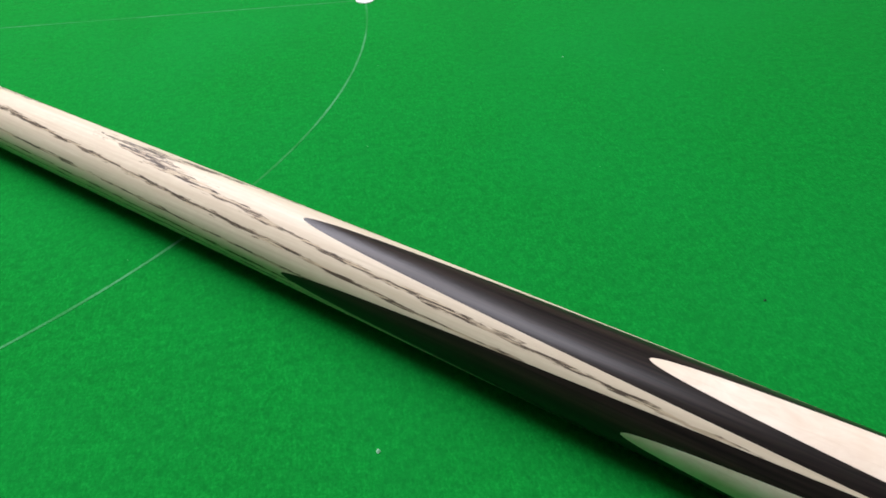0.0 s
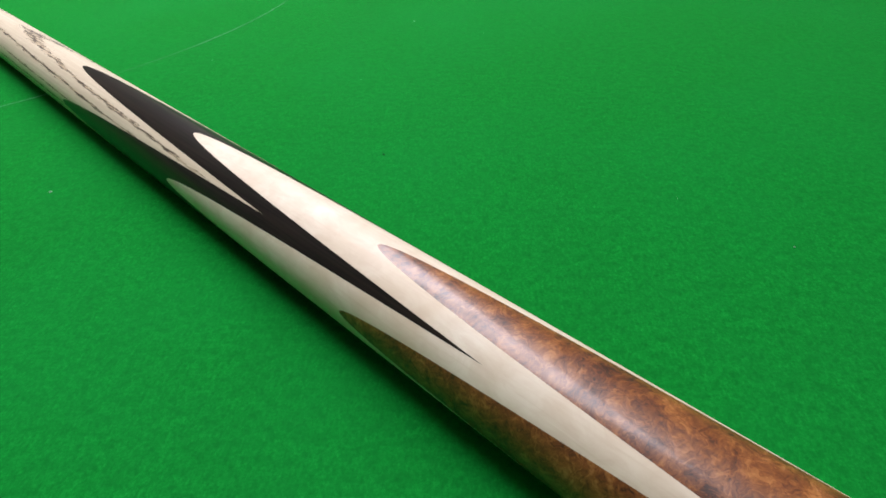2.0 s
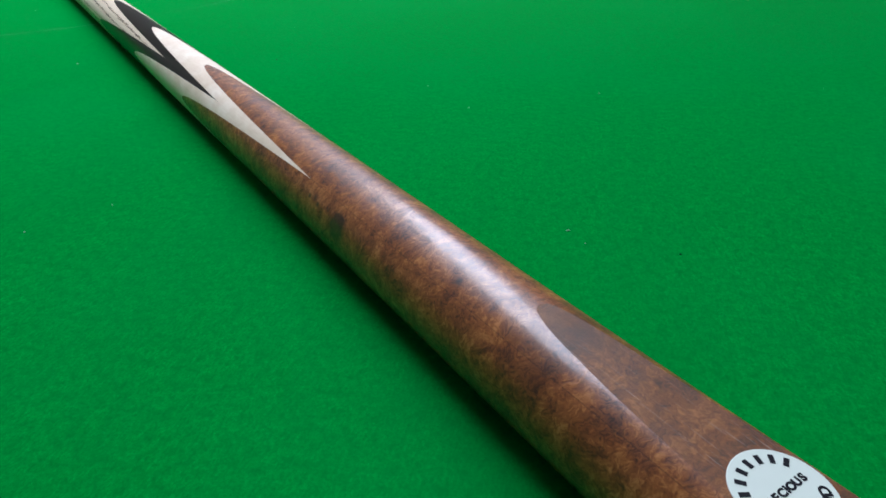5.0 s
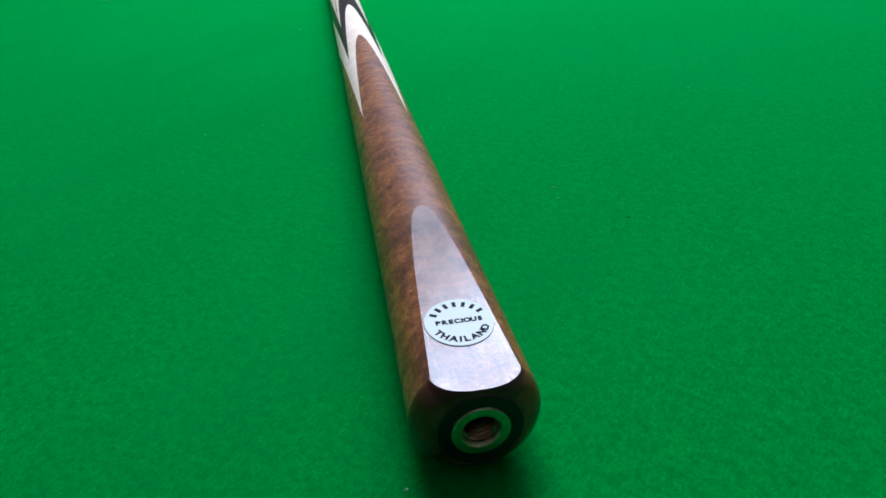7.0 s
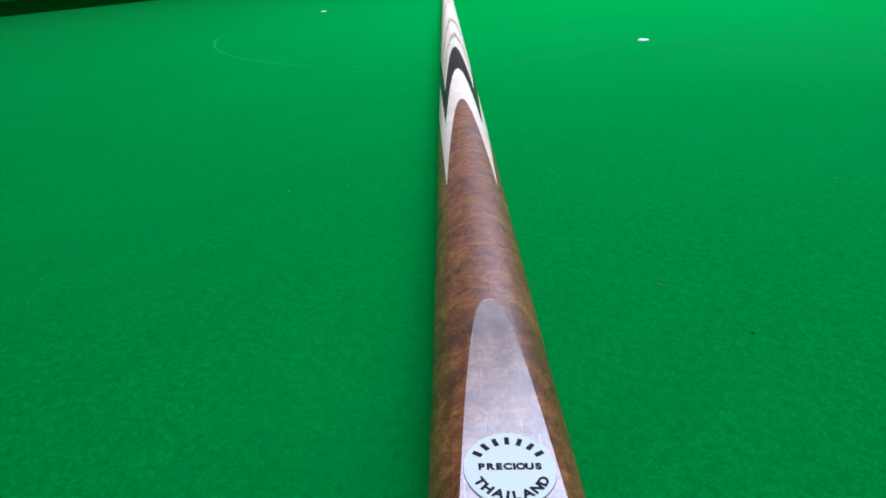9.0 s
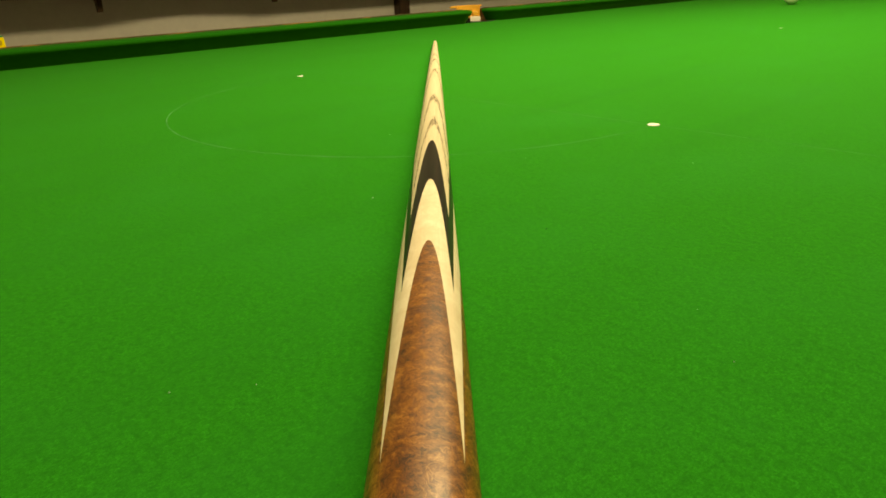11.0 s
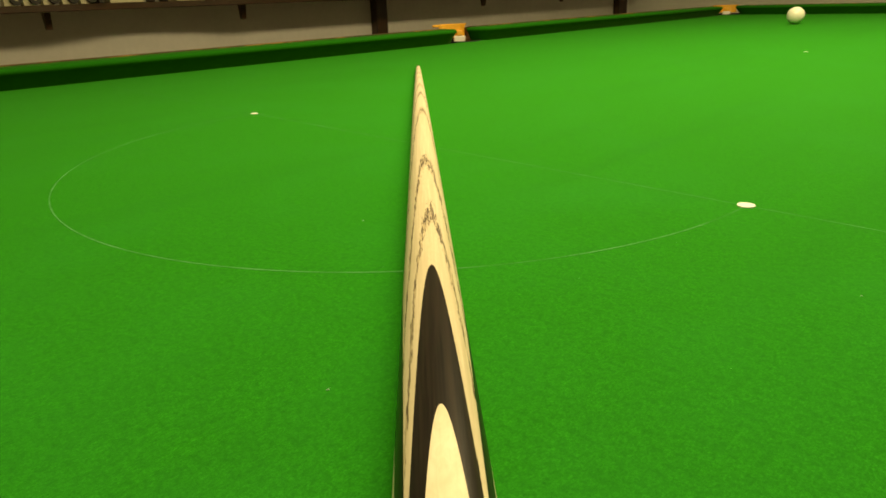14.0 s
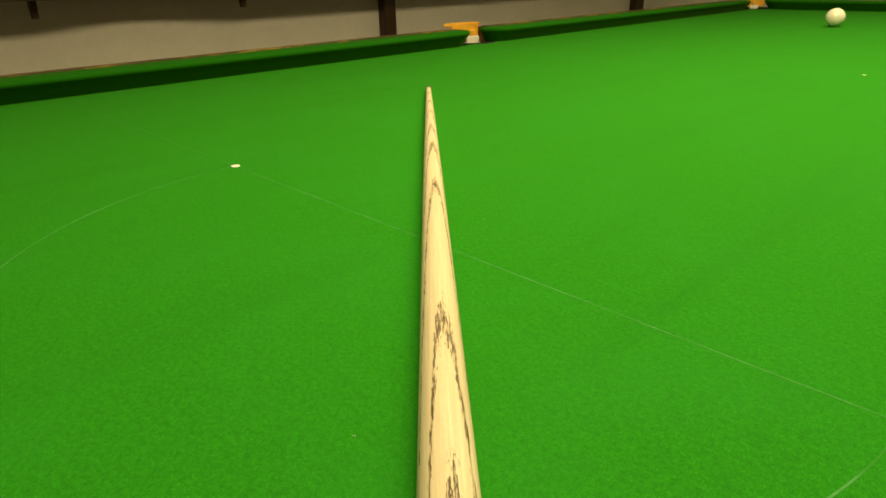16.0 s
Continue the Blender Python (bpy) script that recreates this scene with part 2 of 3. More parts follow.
def plain(name, colour, rough=0.5, metal=0.0, spec=0.5, vary=0.12, scale=60.0, bump=0.0):
    """A single-coloured surface with uneven tone and, if asked, relief."""
    m = Nodes(name, rough=rough, spec=spec, metal=metal)
    a = m.noise(scale, 4, 0.6)
    b = m.noise(scale * 0.13, 3, 0.5)
    tone = m.math("ADD", m.math("MULTIPLY", a, 0.5), m.math("MULTIPLY", b, 0.5))
    low, high = tuple(c * (1 - vary) for c in colour), tuple(min(1.0, c * (1 + vary)) for c in colour)
    m.colour(m.ramp(tone, (0.3, low), (0.7, high)))
    if bump:
        m.bump(a, bump, 0.001)
    return m.mat


def dark_timber(name, low, high, along=1):
    m = Nodes(name, rough=0.42, spec=0.4)
    scale = [45.0, 45.0, 45.0]
    scale[along] = 3.0
    grain = m.noise(1.0, 5, 0.65, m.mapped(tuple(scale)))
    m.colour(m.ramp(grain, (0.3, low), (0.7, high)))
    m.bump(grain, 0.1, 0.001)
    return m.mat


def figured_rail():
    """Varnished mahogany, dark along the grain; golden stretches also paint in the varnish's reflections."""
    m = Nodes("mahogany_rail", rough=0.4, spec=0.3, coat=0.1, coat_rough=0.15)
    grain = m.noise(1.0, 5, 0.65, m.mapped((60, 5, 60)))
    stretch = m.noise(1.0, 3, 0.65, m.mapped((20, 11, 20)), 0.5)
    base = m.ramp(grain, (0.3, (0.020, 0.009, 0.004)), (0.7, (0.095, 0.046, 0.015)))
    # gold patches: wood figure and reflections, both put into the colour
    base = m.mix(m.fit(stretch, 0.50, 0.60, 0.0, 0.7), base, (0.32, 0.17, 0.05))
    m.colour(base)
    return m.mat


def chalk_line(name, most):
    """Worn marking: mostly chalk where it is intact, cloth showing through where it has rubbed off."""
    m = Nodes(name, rough=0.95, spec=0.1)
    wear = m.noise(16, 5, 0.75)
    grit = m.noise(1400, 2, 0.6)
    amount = m.math("MULTIPLY", m.fit(wear, 0.38, 0.66, most * 0.1, most * 1.15), m.fit(grit, 0.3, 0.65, 0.45, 1.0))
    m.colour(m.mix(amount, (0.007, 0.178, 0.022), (0.34, 0.76, 0.50)))
    return m.mat


# cushions get a darker copy of the baize, their shade painted in
BAIZE, SHADED_CLOTH = baize(), baize("shaded_cushion_cloth", 0.8)
ASH, MAPLE, EBONY, BURR = ash_wood(), maple_wood(), ebony_wood(), burr_wood()
SCUFFED_GREYED_BURR = burr_wood("scuffed_greyed_burr", True)
CHALK_LINE, RUBBED_LINE = chalk_line("worn_chalk", 0.22), chalk_line("rubbed_chalk", 0.18)
WORN_SPOT = plain("worn_spot_paper", (0.30, 0.50, 0.28), 0.8, vary=0.15, scale=400)
SPOT = plain("white_spot_paper", (0.70, 0.71, 0.67), 0.7, vary=0.06, scale=300)
SHADED_METAL = plain("shaded_socket_metal", (0.27, 0.15, 0.09), 0.22, metal=1.0, vary=0.2, scale=500)
# end grain, darkened further to paint in the shade on the butt end
SHADED_END_GRAIN = plain("shaded_burr_end_grain", (0.040, 0.014, 0.008), 0.28, spec=0.45, vary=0.5, scale=350)
# the rounded rim likewise carries shade in its darker brown
SHADED_ROUND_GRAIN = plain("shaded_brown_end_grain", (0.078, 0.026, 0.011), 0.26, spec=0.5, vary=0.75, scale=220)
BRASS = plain("polished_brass", (0.46, 0.40, 0.27), 0.30, metal=1.0, vary=0.35, scale=900, bump=0.25)
BLACK_CAP = plain("black_buffalo_horn", (0.008, 0.008, 0.010), 0.45, spec=0.3, vary=0.3, scale=300)
ENAMEL = plain("white_enamel", (0.62, 0.68, 0.61), 0.45, spec=0.25, vary=0.03, scale=200)
INK = plain("black_ink", (0.012, 0.012, 0.016), 0.7, spec=0.12, vary=0.2, scale=400)
LEATHER_TIP = plain("tip_leather", (0.30, 0.19, 0.10), 0.85, vary=0.2, scale=700)
TAN = plain("tan_pocket_leather", (0.74, 0.37, 0.07), 0.5, vary=0.22, scale=160, bump=0.2)
NET = plain("white_net_cord", (0.72, 0.70, 0.64), 0.8, vary=0.15, scale=300)
POCKET_SHADE = plain("painted_pocket_shade", (0.012, 0.012, 0.012), 0.9, vary=0.3)
RAIL = figured_rail()
TIMBER = dark_timber("dark_stained_timber", (0.028, 0.013, 0.006), (0.075, 0.035, 0.016), 1)
POST_TIMBER = dark_timber("dark_stained_post", (0.028, 0.013, 0.006), (0.070, 0.033, 0.016), 2)
WALL = plain("grey_wall_paint", (0.70, 0.675, 0.64), 0.85, spec=0.2, vary=0.07, scale=40, bump=0.08)
CEILING = plain("white_ceiling_paint", (0.80, 0.79, 0.77), 0.9, spec=0.2, vary=0.05, scale=20)
# the floor is out of view; its pale tone is set to bounce light
BOUNCE_FLOOR = plain("pale_bounce_floor", (0.42, 0.36, 0.28), 0.95, spec=0.1, vary=0.35, scale=180, bump=0.5)
IVORY = plain("ivory_ball_resin", (0.74, 0.72, 0.61), 0.12, vary=0.02, scale=80)
YELLOW = plain("yellow_paper", (0.80, 0.62, 0.03), 0.7, vary=0.1, scale=300)
CHALK = plain("green_chalk", (0.05, 0.22, 0.10), 0.95, vary=0.2, scale=500)
CREAM = plain("cream_card", (0.66, 0.60, 0.42), 0.7, vary=0.1, scale=60)
DARK_BASE = plain("dark_turned_base", (0.03, 0.022, 0.018), 0.4, vary=0.3, scale=90)
LINT = plain("pale_lint", (0.22, 0.46, 0.27), 0.95, spec=0.1, vary=0.1, scale=900)
DARK_LINT = plain("dark_lint", (0.02, 0.04, 0.03), 0.95, spec=0.1, vary=0.3, scale=900)


# ---- building helpers ----
def mesh_of(name, verts, faces, material, smooth=False, normals=None):
    data = bpy.data.meshes.new(name)
    data.from_pydata(verts, [], faces)
    data.materials.append(material)
    if smooth:
        data.polygons.foreach_set("use_smooth", [True] * len(data.polygons))
    if normals is not None:
        data.normals_split_custom_set_from_vertices(normals)
    data.update()
    return data


def part(name, bm, material, parent=None, label="", smooth=False):
    """Links a bmesh as one mesh object under a thing or a part."""
    data = bpy.data.meshes.new(name)
    bm.to_mesh(data)
    bm.free()
    data.materials.append(material)
    if smooth:
        data.polygons.foreach_set("use_smooth", [True] * len(data.polygons))
    ob = new(name, data)
    ob.parent = parent
    return tagged(ob, label)


def box(bm, x0, x1, y0, y1, z0, z1, bevel=0.0, segments=2):
    made = bmesh.ops.create_cube(bm, size=1.0)["verts"]
    for v in made:
        v.co = Vector(((x0 + x1) / 2 + v.co.x * (x1 - x0), (y0 + y1) / 2 + v.co.y * (y1 - y0), (z0 + z1) / 2 + v.co.z * (z1 - z0)))
    if bevel:
        edges = list({e for v in made for e in v.link_edges})
        bmesh.ops.bevel(bm, geom=edges, offset=bevel, segments=segments, affect="EDGES", profile=0.6)


def boxed(name, material, parent, size, bevel=0.0, label=""):
    bm = bmesh.new()
    box(bm, *size, bevel)
    return part(name, bm, material, parent, label)


def turned(bm, profile, steps=48, axis="z", centre=(0, 0, 0)):
    """A body of revolution from (radius, height) pairs; axis x or z."""
    rings = []
    for r, h in profile:
        ring = []
        for i in range(steps):
            a = 2 * math.pi * i / steps
            co = (h, r * math.sin(a), r * math.cos(a)) if axis == "x" else (r * math.cos(a), r * math.sin(a), h)
            ring.append(bm.verts.new(Vector(co) + Vector(centre)))
        rings.append(ring)
    for a, b in zip(rings, rings[1:]):
        for i in range(steps):
            j = (i + 1) % steps
            bm.faces.new((a[i], a[j], b[j], b[i]))
    return rings


def empty(name, m=None):
    ob = new(name)
    ob.empty_display_size = 0.05
    if m is not None:
        ob.matrix_world = m
    return ob


# ---- room shell ----
FLOOR_Z, CEIL_Z = -0.86, 1.95
WEST, EAST, SOUTH, NORTH = -2.35, 2.7, -3.2, 4.3


def shell(name, size, material, label, category):
    ob = boxed(name, material, None, size)
    return tagged(ob, label, category, kind="structure")


shell("floor", (WEST, EAST, SOUTH, NORTH, FLOOR_Z - 0.1, FLOOR_Z), BOUNCE_FLOOR, "plain unseen floor of the snooker room, pale to bounce light", "floor")
# unseen ceiling, kept white to spread light back down
shell("ceiling", (WEST, EAST, SOUTH, NORTH, CEIL_Z, CEIL_Z + 0.1), CEILING, "plain white painted ceiling of the snooker room", "ceiling")
shell("wall_west", (WEST - 0.12, WEST, SOUTH, NORTH, FLOOR_Z - 0.1, CEIL_Z + 0.1), WALL, "grey painted wall behind the long cushion", "wall")
shell("wall_north", (WEST - 0.12, EAST + 0.12, NORTH, NORTH + 0.12, FLOOR_Z - 0.1, CEIL_Z + 0.1), WALL, "grey painted wall beyond the table's far end", "wall")
shell("wall_east", (EAST, EAST + 0.12, SOUTH, NORTH, FLOOR_Z - 0.1, CEIL_Z + 0.1), WALL, "grey painted wall closing the room", "wall")
shell("wall_south", (WEST - 0.12, EAST + 0.12, SOUTH - 0.12, SOUTH, FLOOR_Z - 0.1, CEIL_Z + 0.1), WALL, "grey painted wall closing the room", "wall")

# dark posts on the wall
for y0, y1 in ((1.822, 1.893), (4.09, 4.20)):
    bm = bmesh.new()
    box(bm, WEST, WEST + 0.05, y0, y1, FLOOR_Z, CEIL_Z, 0.004)
    tagged(part("wall_post", bm, POST_TIMBER), "dark stained upright timber post on grey wall", "post", "posts on the wall", "structure")


# ---- wall shelf ----
def wall_shelf():
    shelf = empty("wall_shelf", pose(WEST, 0, 0.12))
    bm = bmesh.new()
    # the front edge is dipped only to shape the shadow on the wall
    ys = [-2.6, -1.2, 0.0, 0.30] + [0.36 + 0.04 * i for i in range(18)] + [1.2, 2.0, 3.0, 4.08]
    outline = [(0.250 - 0.046 * max(0.0, math.cos(math.pi * max(-0.5, min(0.5, (y - 0.64) / (0.52 if y < 0.64 else 0.76))))) ** 1.3, y) for y in ys]
    rows = [[bm.verts.new(co) for co in ((0.001, y, 0.0), (x - 0.003, y, 0.0), (x, y, 0.003), (x, y, 0.019), (x - 0.003, y, 0.022), (0.001, y, 0.022))] for x, y in outline]
    for p, q in zip(rows, rows[1:]):
        for i in range(6):
            j = (i + 1) % 6
            bm.faces.new((p[i], p[j], q[j], q[i]))
    bm.faces.new(rows[0])
    bm.faces.new(rows[-1][::-1])
    bmesh.ops.recalc_face_normals(bm, faces=bm.faces)
    part("board", bm, TIMBER, shelf)
    for y in (-2.62, -1.89, -1.16, -0.43, 0.30, 1.032, 2.51, 3.24, 3.95):
        bm = bmesh.new()
        # a tapered bracket under the front edge
        outline = [(0.134, 0.0), (0.168, 0.0), (0.164, -0.018), (0.158, -0.052), (0.154, -0.056), (0.146, -0.056), (0.142, -0.052)]
        sides = [[bm.verts.new((x, y + dy, z - 0.001)) for x, z in outline] for dy in (-0.010, 0.010)]
        bm.faces.new(sides[0])
        bm.faces.new(sides[1][::-1])
        for i in range(len(outline)):
            j = (i + 1) % len(outline)
            bm.faces.new((sides[0][j], sides[0][i], sides[1][i], sides[1][j]))
        bmesh.ops.recalc_face_normals(bm, faces=bm.faces)
        part("bracket", bm, TIMBER, shelf)
    tagged(shelf, "dark stained timber shelf on brackets along grey wall", "shelf")


wall_shelf()

# ---- snooker table ----
# far end, cushions and middle pockets are placed to fit the camera's view
HALF, Y_BAULK, Y_TOP, Y_MID = 0.887, -0.737, 2.68, 1.022
CUSHION_Z, CUSHION_D = 0.0375, 0.046
table = empty("snooker_table", pose(0, 0, 0))


def bed():
    bm = bmesh.new()
    box(bm, -HALF - 0.02, HALF + 0.02, Y_BAULK - 0.02, Y_TOP + 0.02, -0.045, 0.0, 0.0)
    part("bed_cloth", bm, BAIZE, table, "smooth green baize over slate")


bed()


def cushion(along, a, b, place, outward):
    """One cloth cushion from a to b along an axis, its nose at place, both ends curving back into the jaws."""
    path, radius, steps = [], 0.052, 8
    for i in range(steps, 0, -1):
        turn = radians(84) * i / steps
        path.append((a + radius - radius * math.sin(turn), radius - radius * math.cos(turn), -turn))
    path += [(a + radius + (b - a - 2 * radius) * i / 12, 0.0, 0.0) for i in range(13)]
    for i in range(1, steps + 1):
        turn = radians(84) * i / steps
        path.append((b - radius + radius * math.sin(turn), radius - radius * math.cos(turn), turn))
    # the face leans back under a rounded nose
    profile = [(0.009, 0.0003), (-0.004, 0.0200)]
    profile += [(-0.0060 - 0.0058 * math.cos(radians(a)), 0.0306 + 0.0058 * math.sin(radians(a))) for a in range(-48, 73, 12)]
    profile += [(0.006, 0.0366), (0.020, CUSHION_Z - 0.0002), (0.038, CUSHION_Z), (0.045, CUSHION_Z - 0.0005), (0.045, 0.0005)]
    bm = bmesh.new()
    rows = []
    for u, d, turn in path:
        row = []
        for off, z in profile:
            uu, dd = u - off * math.sin(turn), d + off * math.cos(turn)
            x, y = (uu, place + outward * dd) if along == "x" else (place + outward * dd, uu)
            row.append(bm.verts.new((x, y, z)))
        rows.append(row)
    n = len(profile)
    for p, q in zip(rows, rows[1:]):
        for i in range(n):
            j = (i + 1) % n
            bm.faces.new((p[i], p[j], q[j], q[i]))
    bm.faces.new(rows[0])
    bm.faces.new(rows[-1][::-1])
    bmesh.ops.recalc_face_normals(bm, faces=bm.faces)
    ob = part("cushion", bm, SHADED_CLOTH, table, "green cloth cushion", smooth=True)
    ob.data.set_sharp_from_angle(angle=radians(50))


CORNER, MOUTH = 0.046, 0.044
for side in (-1, 1):
    cushion("y", Y_BAULK + CORNER, Y_MID - MOUTH - 0.008, side * HALF, side)
    cushion("y", Y_MID + MOUTH - 0.012, Y_TOP - CORNER, side * HALF, side)
cushion("x", -HALF + 0.026, HALF - 0.026, Y_TOP, 1)
cushion("x", -HALF + CORNER, HALF - CORNER, Y_BAULK, -1)

RAIL_IN, RAIL_OUT, RAIL_Z = CUSHION_D, 0.165, CUSHION_Z + 0.0008


def rail(along, a, b, place, outward):
    """A wooden rail, flat beside the cushion and rounded down to its outer edge."""
    profile = [(RAIL_IN, -0.12), (RAIL_IN, RAIL_Z - 0.001), (RAIL_IN + 0.001, RAIL_Z), (0.070, RAIL_Z), (0.100, RAIL_Z - 0.005), (0.130, RAIL_Z - 0.020), (0.155, RAIL_Z - 0.042), (RAIL_OUT, RAIL_Z - 0.07), (RAIL_OUT, -0.12)]
    bm = bmesh.new()
    ends = []
    for u in (a, b):
        ends.append([bm.verts.new((u, place + outward * d, z) if along == "x" else (place + outward * d, u, z)) for d, z in profile])
    n = len(profile)
    for i in range(n):
        j = (i + 1) % n
        bm.faces.new((ends[0][i], ends[0][j], ends[1][j], ends[1][i]))
    bm.faces.new(ends[0])
    bm.faces.new(ends[1][::-1])
    bmesh.ops.recalc_face_normals(bm, faces=bm.faces)
    part("rail", bm, RAIL, table, "polished mahogany rail")


for side in (-1, 1):
    rail("y", Y_BAULK + CORNER, Y_MID - MOUTH - 0.016, side * HALF, side)
    rail("y", Y_MID + MOUTH + 0.016, Y_TOP - CORNER, side * HALF, side)
rail("x", -HALF + CORNER, HALF - CORNER, Y_TOP, 1)
rail("x", -HALF + CORNER, HALF - CORNER, Y_BAULK, -1)
for x in (-0.80, 0.80):
    for y in (-0.62, 0.97, 2.56):
        bm = bmesh.new()
        turned(bm, [(0.05, FLOOR_Z), (0.055, FLOOR_Z + 0.05), (0.045, FLOOR_Z + 0.1), (0.065, -0.45), (0.075, -0.2), (0.075, -0.1)], 24, centre=(x, y, 0))
        part("leg", bm, RAIL, table, smooth=True)
boxed("under_frame", RAIL, table, (-0.86, 0.86, -0.70, 2.64, -0.14, -0.047), 0.004)


def pocket(x, y, facing, spread=80, top=0.044, tab_place=(-0.033, 0.032, 142)):
    """A leather-lipped pocket with a cord net below; facing is the way in degrees from the pocket to the table."""
    m = pose(x, y, 0, 0, 0, facing)
    holder = empty("pocket")
    holder.parent = table
    holder.matrix_local = m
    radius, thick = 0.052, 0.009
    arc = [radians(180 - spread + 2 * spread * i / 28) for i in range(29)]

    def band(name, material, r0, r1, z0, z1, label=""):
        bm = bmesh.new()
        rows = [[bm.verts.new((r * math.cos(a), r * math.sin(a), z)) for r, z in ((r0, z0), (r0, z1), (r1, z1), (r1, z0))] for a in arc]
        for p, q in zip(rows, rows[1:]):
            for i in range(4):
                j = (i + 1) % 4
                bm.faces.new((p[i], p[j], q[j], q[i]))
        bm.faces.new(rows[0])
        bm.faces.new(rows[-1][::-1])
        bmesh.ops.recalc_face_normals(bm, faces=bm.faces)
        bmesh.ops.bevel(bm, geom=[e for e in bm.edges if e.calc_face_angle(0) > 1.2], offset=0.0012, segments=2, affect="EDGES")
        part(name, bm, material, holder, label)

    band("leather_lip", TAN, radius, radius + thick, 0.006, top, "tan leather pocket lip")
    band("leather_flange", TAN, radius + thick + 0.0005, radius + 0.028, top - 0.004, top + 0.0015, "tan leather flange")
    bm = bmesh.new()
    # the net: cords crossing in a bag
    turns, levels = 16, 6
    for k in range(turns):
        for lean in (1, -1):
            last = None
            for i in range(levels + 1):
                a = radians(360 * k / turns) + lean * i * 0.25
                r = 0.050 * math.cos(1.35 * i / levels)
                here = Vector((r * math.cos(a), r * math.sin(a), -0.004 - 0.12 * math.sin(1.5 * i / levels)))
                if last is not None:
                    way = (here - last).normalized()
                    side_a = way.orthogonal().normalized() * 0.0015
                    side_b = way.cross(side_a)
                    ends = [[bm.verts.new(p + o) for o in (side_a, side_b, -side_a, -side_b)] for p in (last, here)]
                    for j in range(4):
                        bm.faces.new((ends[0][j], ends[0][(j + 1) % 4], ends[1][(j + 1) % 4], ends[1][j]))
                last = here
    part("net", bm, NET, holder, "white cord net")
    bm = bmesh.new()
    box(bm, -0.006, 0.006, -0.017, 0.017, -0.026, 0.012, 0.003)
    tab = part("net_tab", bm, NET, holder, "white leather tab")
    tab_x, tab_y, tab_turn = tab_place
    tab.matrix_local = pose(tab_x, tab_y, 0, 0, 0, tab_turn)
    bm = bmesh.new()
    box(bm, -0.005, 0.005, -0.008, 0.008, 0.0122, 0.028, 0.003)
    part("strap", bm, TAN, holder, "tan leather strap").matrix_local = pose(tab_x, tab_y, 0, 0, 0, tab_turn)
    # a near-black sleeve paints the shade inside the pocket
    bm = bmesh.new()
    turned(bm, [(0.060, 0.003), (0.060, -0.2), (0.001, -0.2)], 24)
    part("hollow", bm, POCKET_SHADE, holder, smooth=True)


pocket(-HALF - 0.064, Y_MID + 0.012, 0, 60)
pocket(HALF + 0.064, Y_MID + 0.012, 180, 60)
for side in (-1, 1):
    pocket(side * (HALF + 0.010), Y_TOP + 0.042, -90 - 45 * side, 48, 0.0375, (-0.043, 0, 180))
    pocket(side * (HALF + 0.010), Y_BAULK - 0.042, 90 + 45 * side, 48, 0.0375, (-0.043, 0, 180))


def ring_line(radius, a0, a1, width, steps=160):
    bm = bmesh.new()
    pairs = []
    for i in range(steps + 1):
        a = radians(a0 + (a1 - a0) * i / steps)
        w = width * (0.75 + 0.5 * noise.noise((i * 0.21, radius * 9, 0)) ** 2 + 0.25 * noise.noise((i * 1.3, 2, 0)))
        pairs.append([bm.verts.new(((radius + o) * math.cos(a), (radius + o) * math.sin(a), 0.00008)) for o in (-w / 2, w / 2)])
    for p, q in zip(pairs, pairs[1:]):
        bm.faces.new((p[0], p[1], q[1], q[0]))
    bmesh.ops.recalc_face_normals(bm, faces=bm.faces)
    return bm


def straight_line(y, x0, x1, width, steps=220):
    bm = bmesh.new()
    pairs = []
    for i in range(steps + 1):
        x = x0 + (x1 - x0) * i / steps
        w = width * (0.85 + 0.3 * noise.noise((i * 0.9, 7, 0)))
        pairs.append([bm.verts.new((x, y + o, 0.00008)) for o in (-w / 2, w / 2)])
    for p, q in zip(pairs, pairs[1:]):
        bm.faces.new((p[0], q[0], q[1], p[1]))
    bmesh.ops.recalc_face_normals(bm, faces=bm.faces)
    return bm


part("d_line", ring_line(0.292, 180, 360, 0.0013), CHALK_LINE, table, "faint worn white D line")
part("baulk_line", straight_line(0.0, -0.872, 0.872, 0.0011), RUBBED_LINE, table, "faint worn white baulk line")
for x, y, r in ((-0.292, 0, 0.0044), (0.292, 0, 0.0052), (-0.007, 1.004, 0.0040), (0.0, 0.0, 0.0052)):
    bm = bmesh.new()
    outline = [(r * (1 + 0.05 * noise.noise((i, x * 9, y))) * math.cos(radians(15 * i)), r * (1 + 0.05 * noise.noise((i, x * 9, y + 4))) * math.sin(radians(15 * i))) for i in range(24)]
    low = [bm.verts.new((x + u, y + v, 0.0001)) for u, v in outline]
    high = [bm.verts.new((x + u * 0.96, y + v * 0.96, 0.0006)) for u, v in outline]
    bm.faces.new(high)
    for i in range(24):
        bm.faces.new((low[i], low[(i + 1) % 24], high[(i + 1) % 24], high[i]))
    part("spot", bm, WORN_SPOT if y > 0.5 else SPOT, table, "worn pale spot" if y > 0.5 else "small round white spot")
tagged(table, "snooker table with green baize and tan leather pockets", "snooker table")


# ---- cue ----
LENGTH, R_BUTT, TAPER = 1.468, 0.01464, 0.00602
HEADING, TWIST = 137.92, -0.0452
ROUND = 0.0054
S_EBONY, S_MAPLE, S_BURR = 0.4925, 0.394, 0.301
V_EBONY, V_MAPLE, V_BURR = 0.3392, 0.2588, 0.1695
FLAT_START = 0.077
QUARTER = math.pi / 4

cue = empty("snooker_cue", pose(0.6216, -0.5559, R_BUTT, 0, math.degrees(math.atan(TAPER)), HEADING))
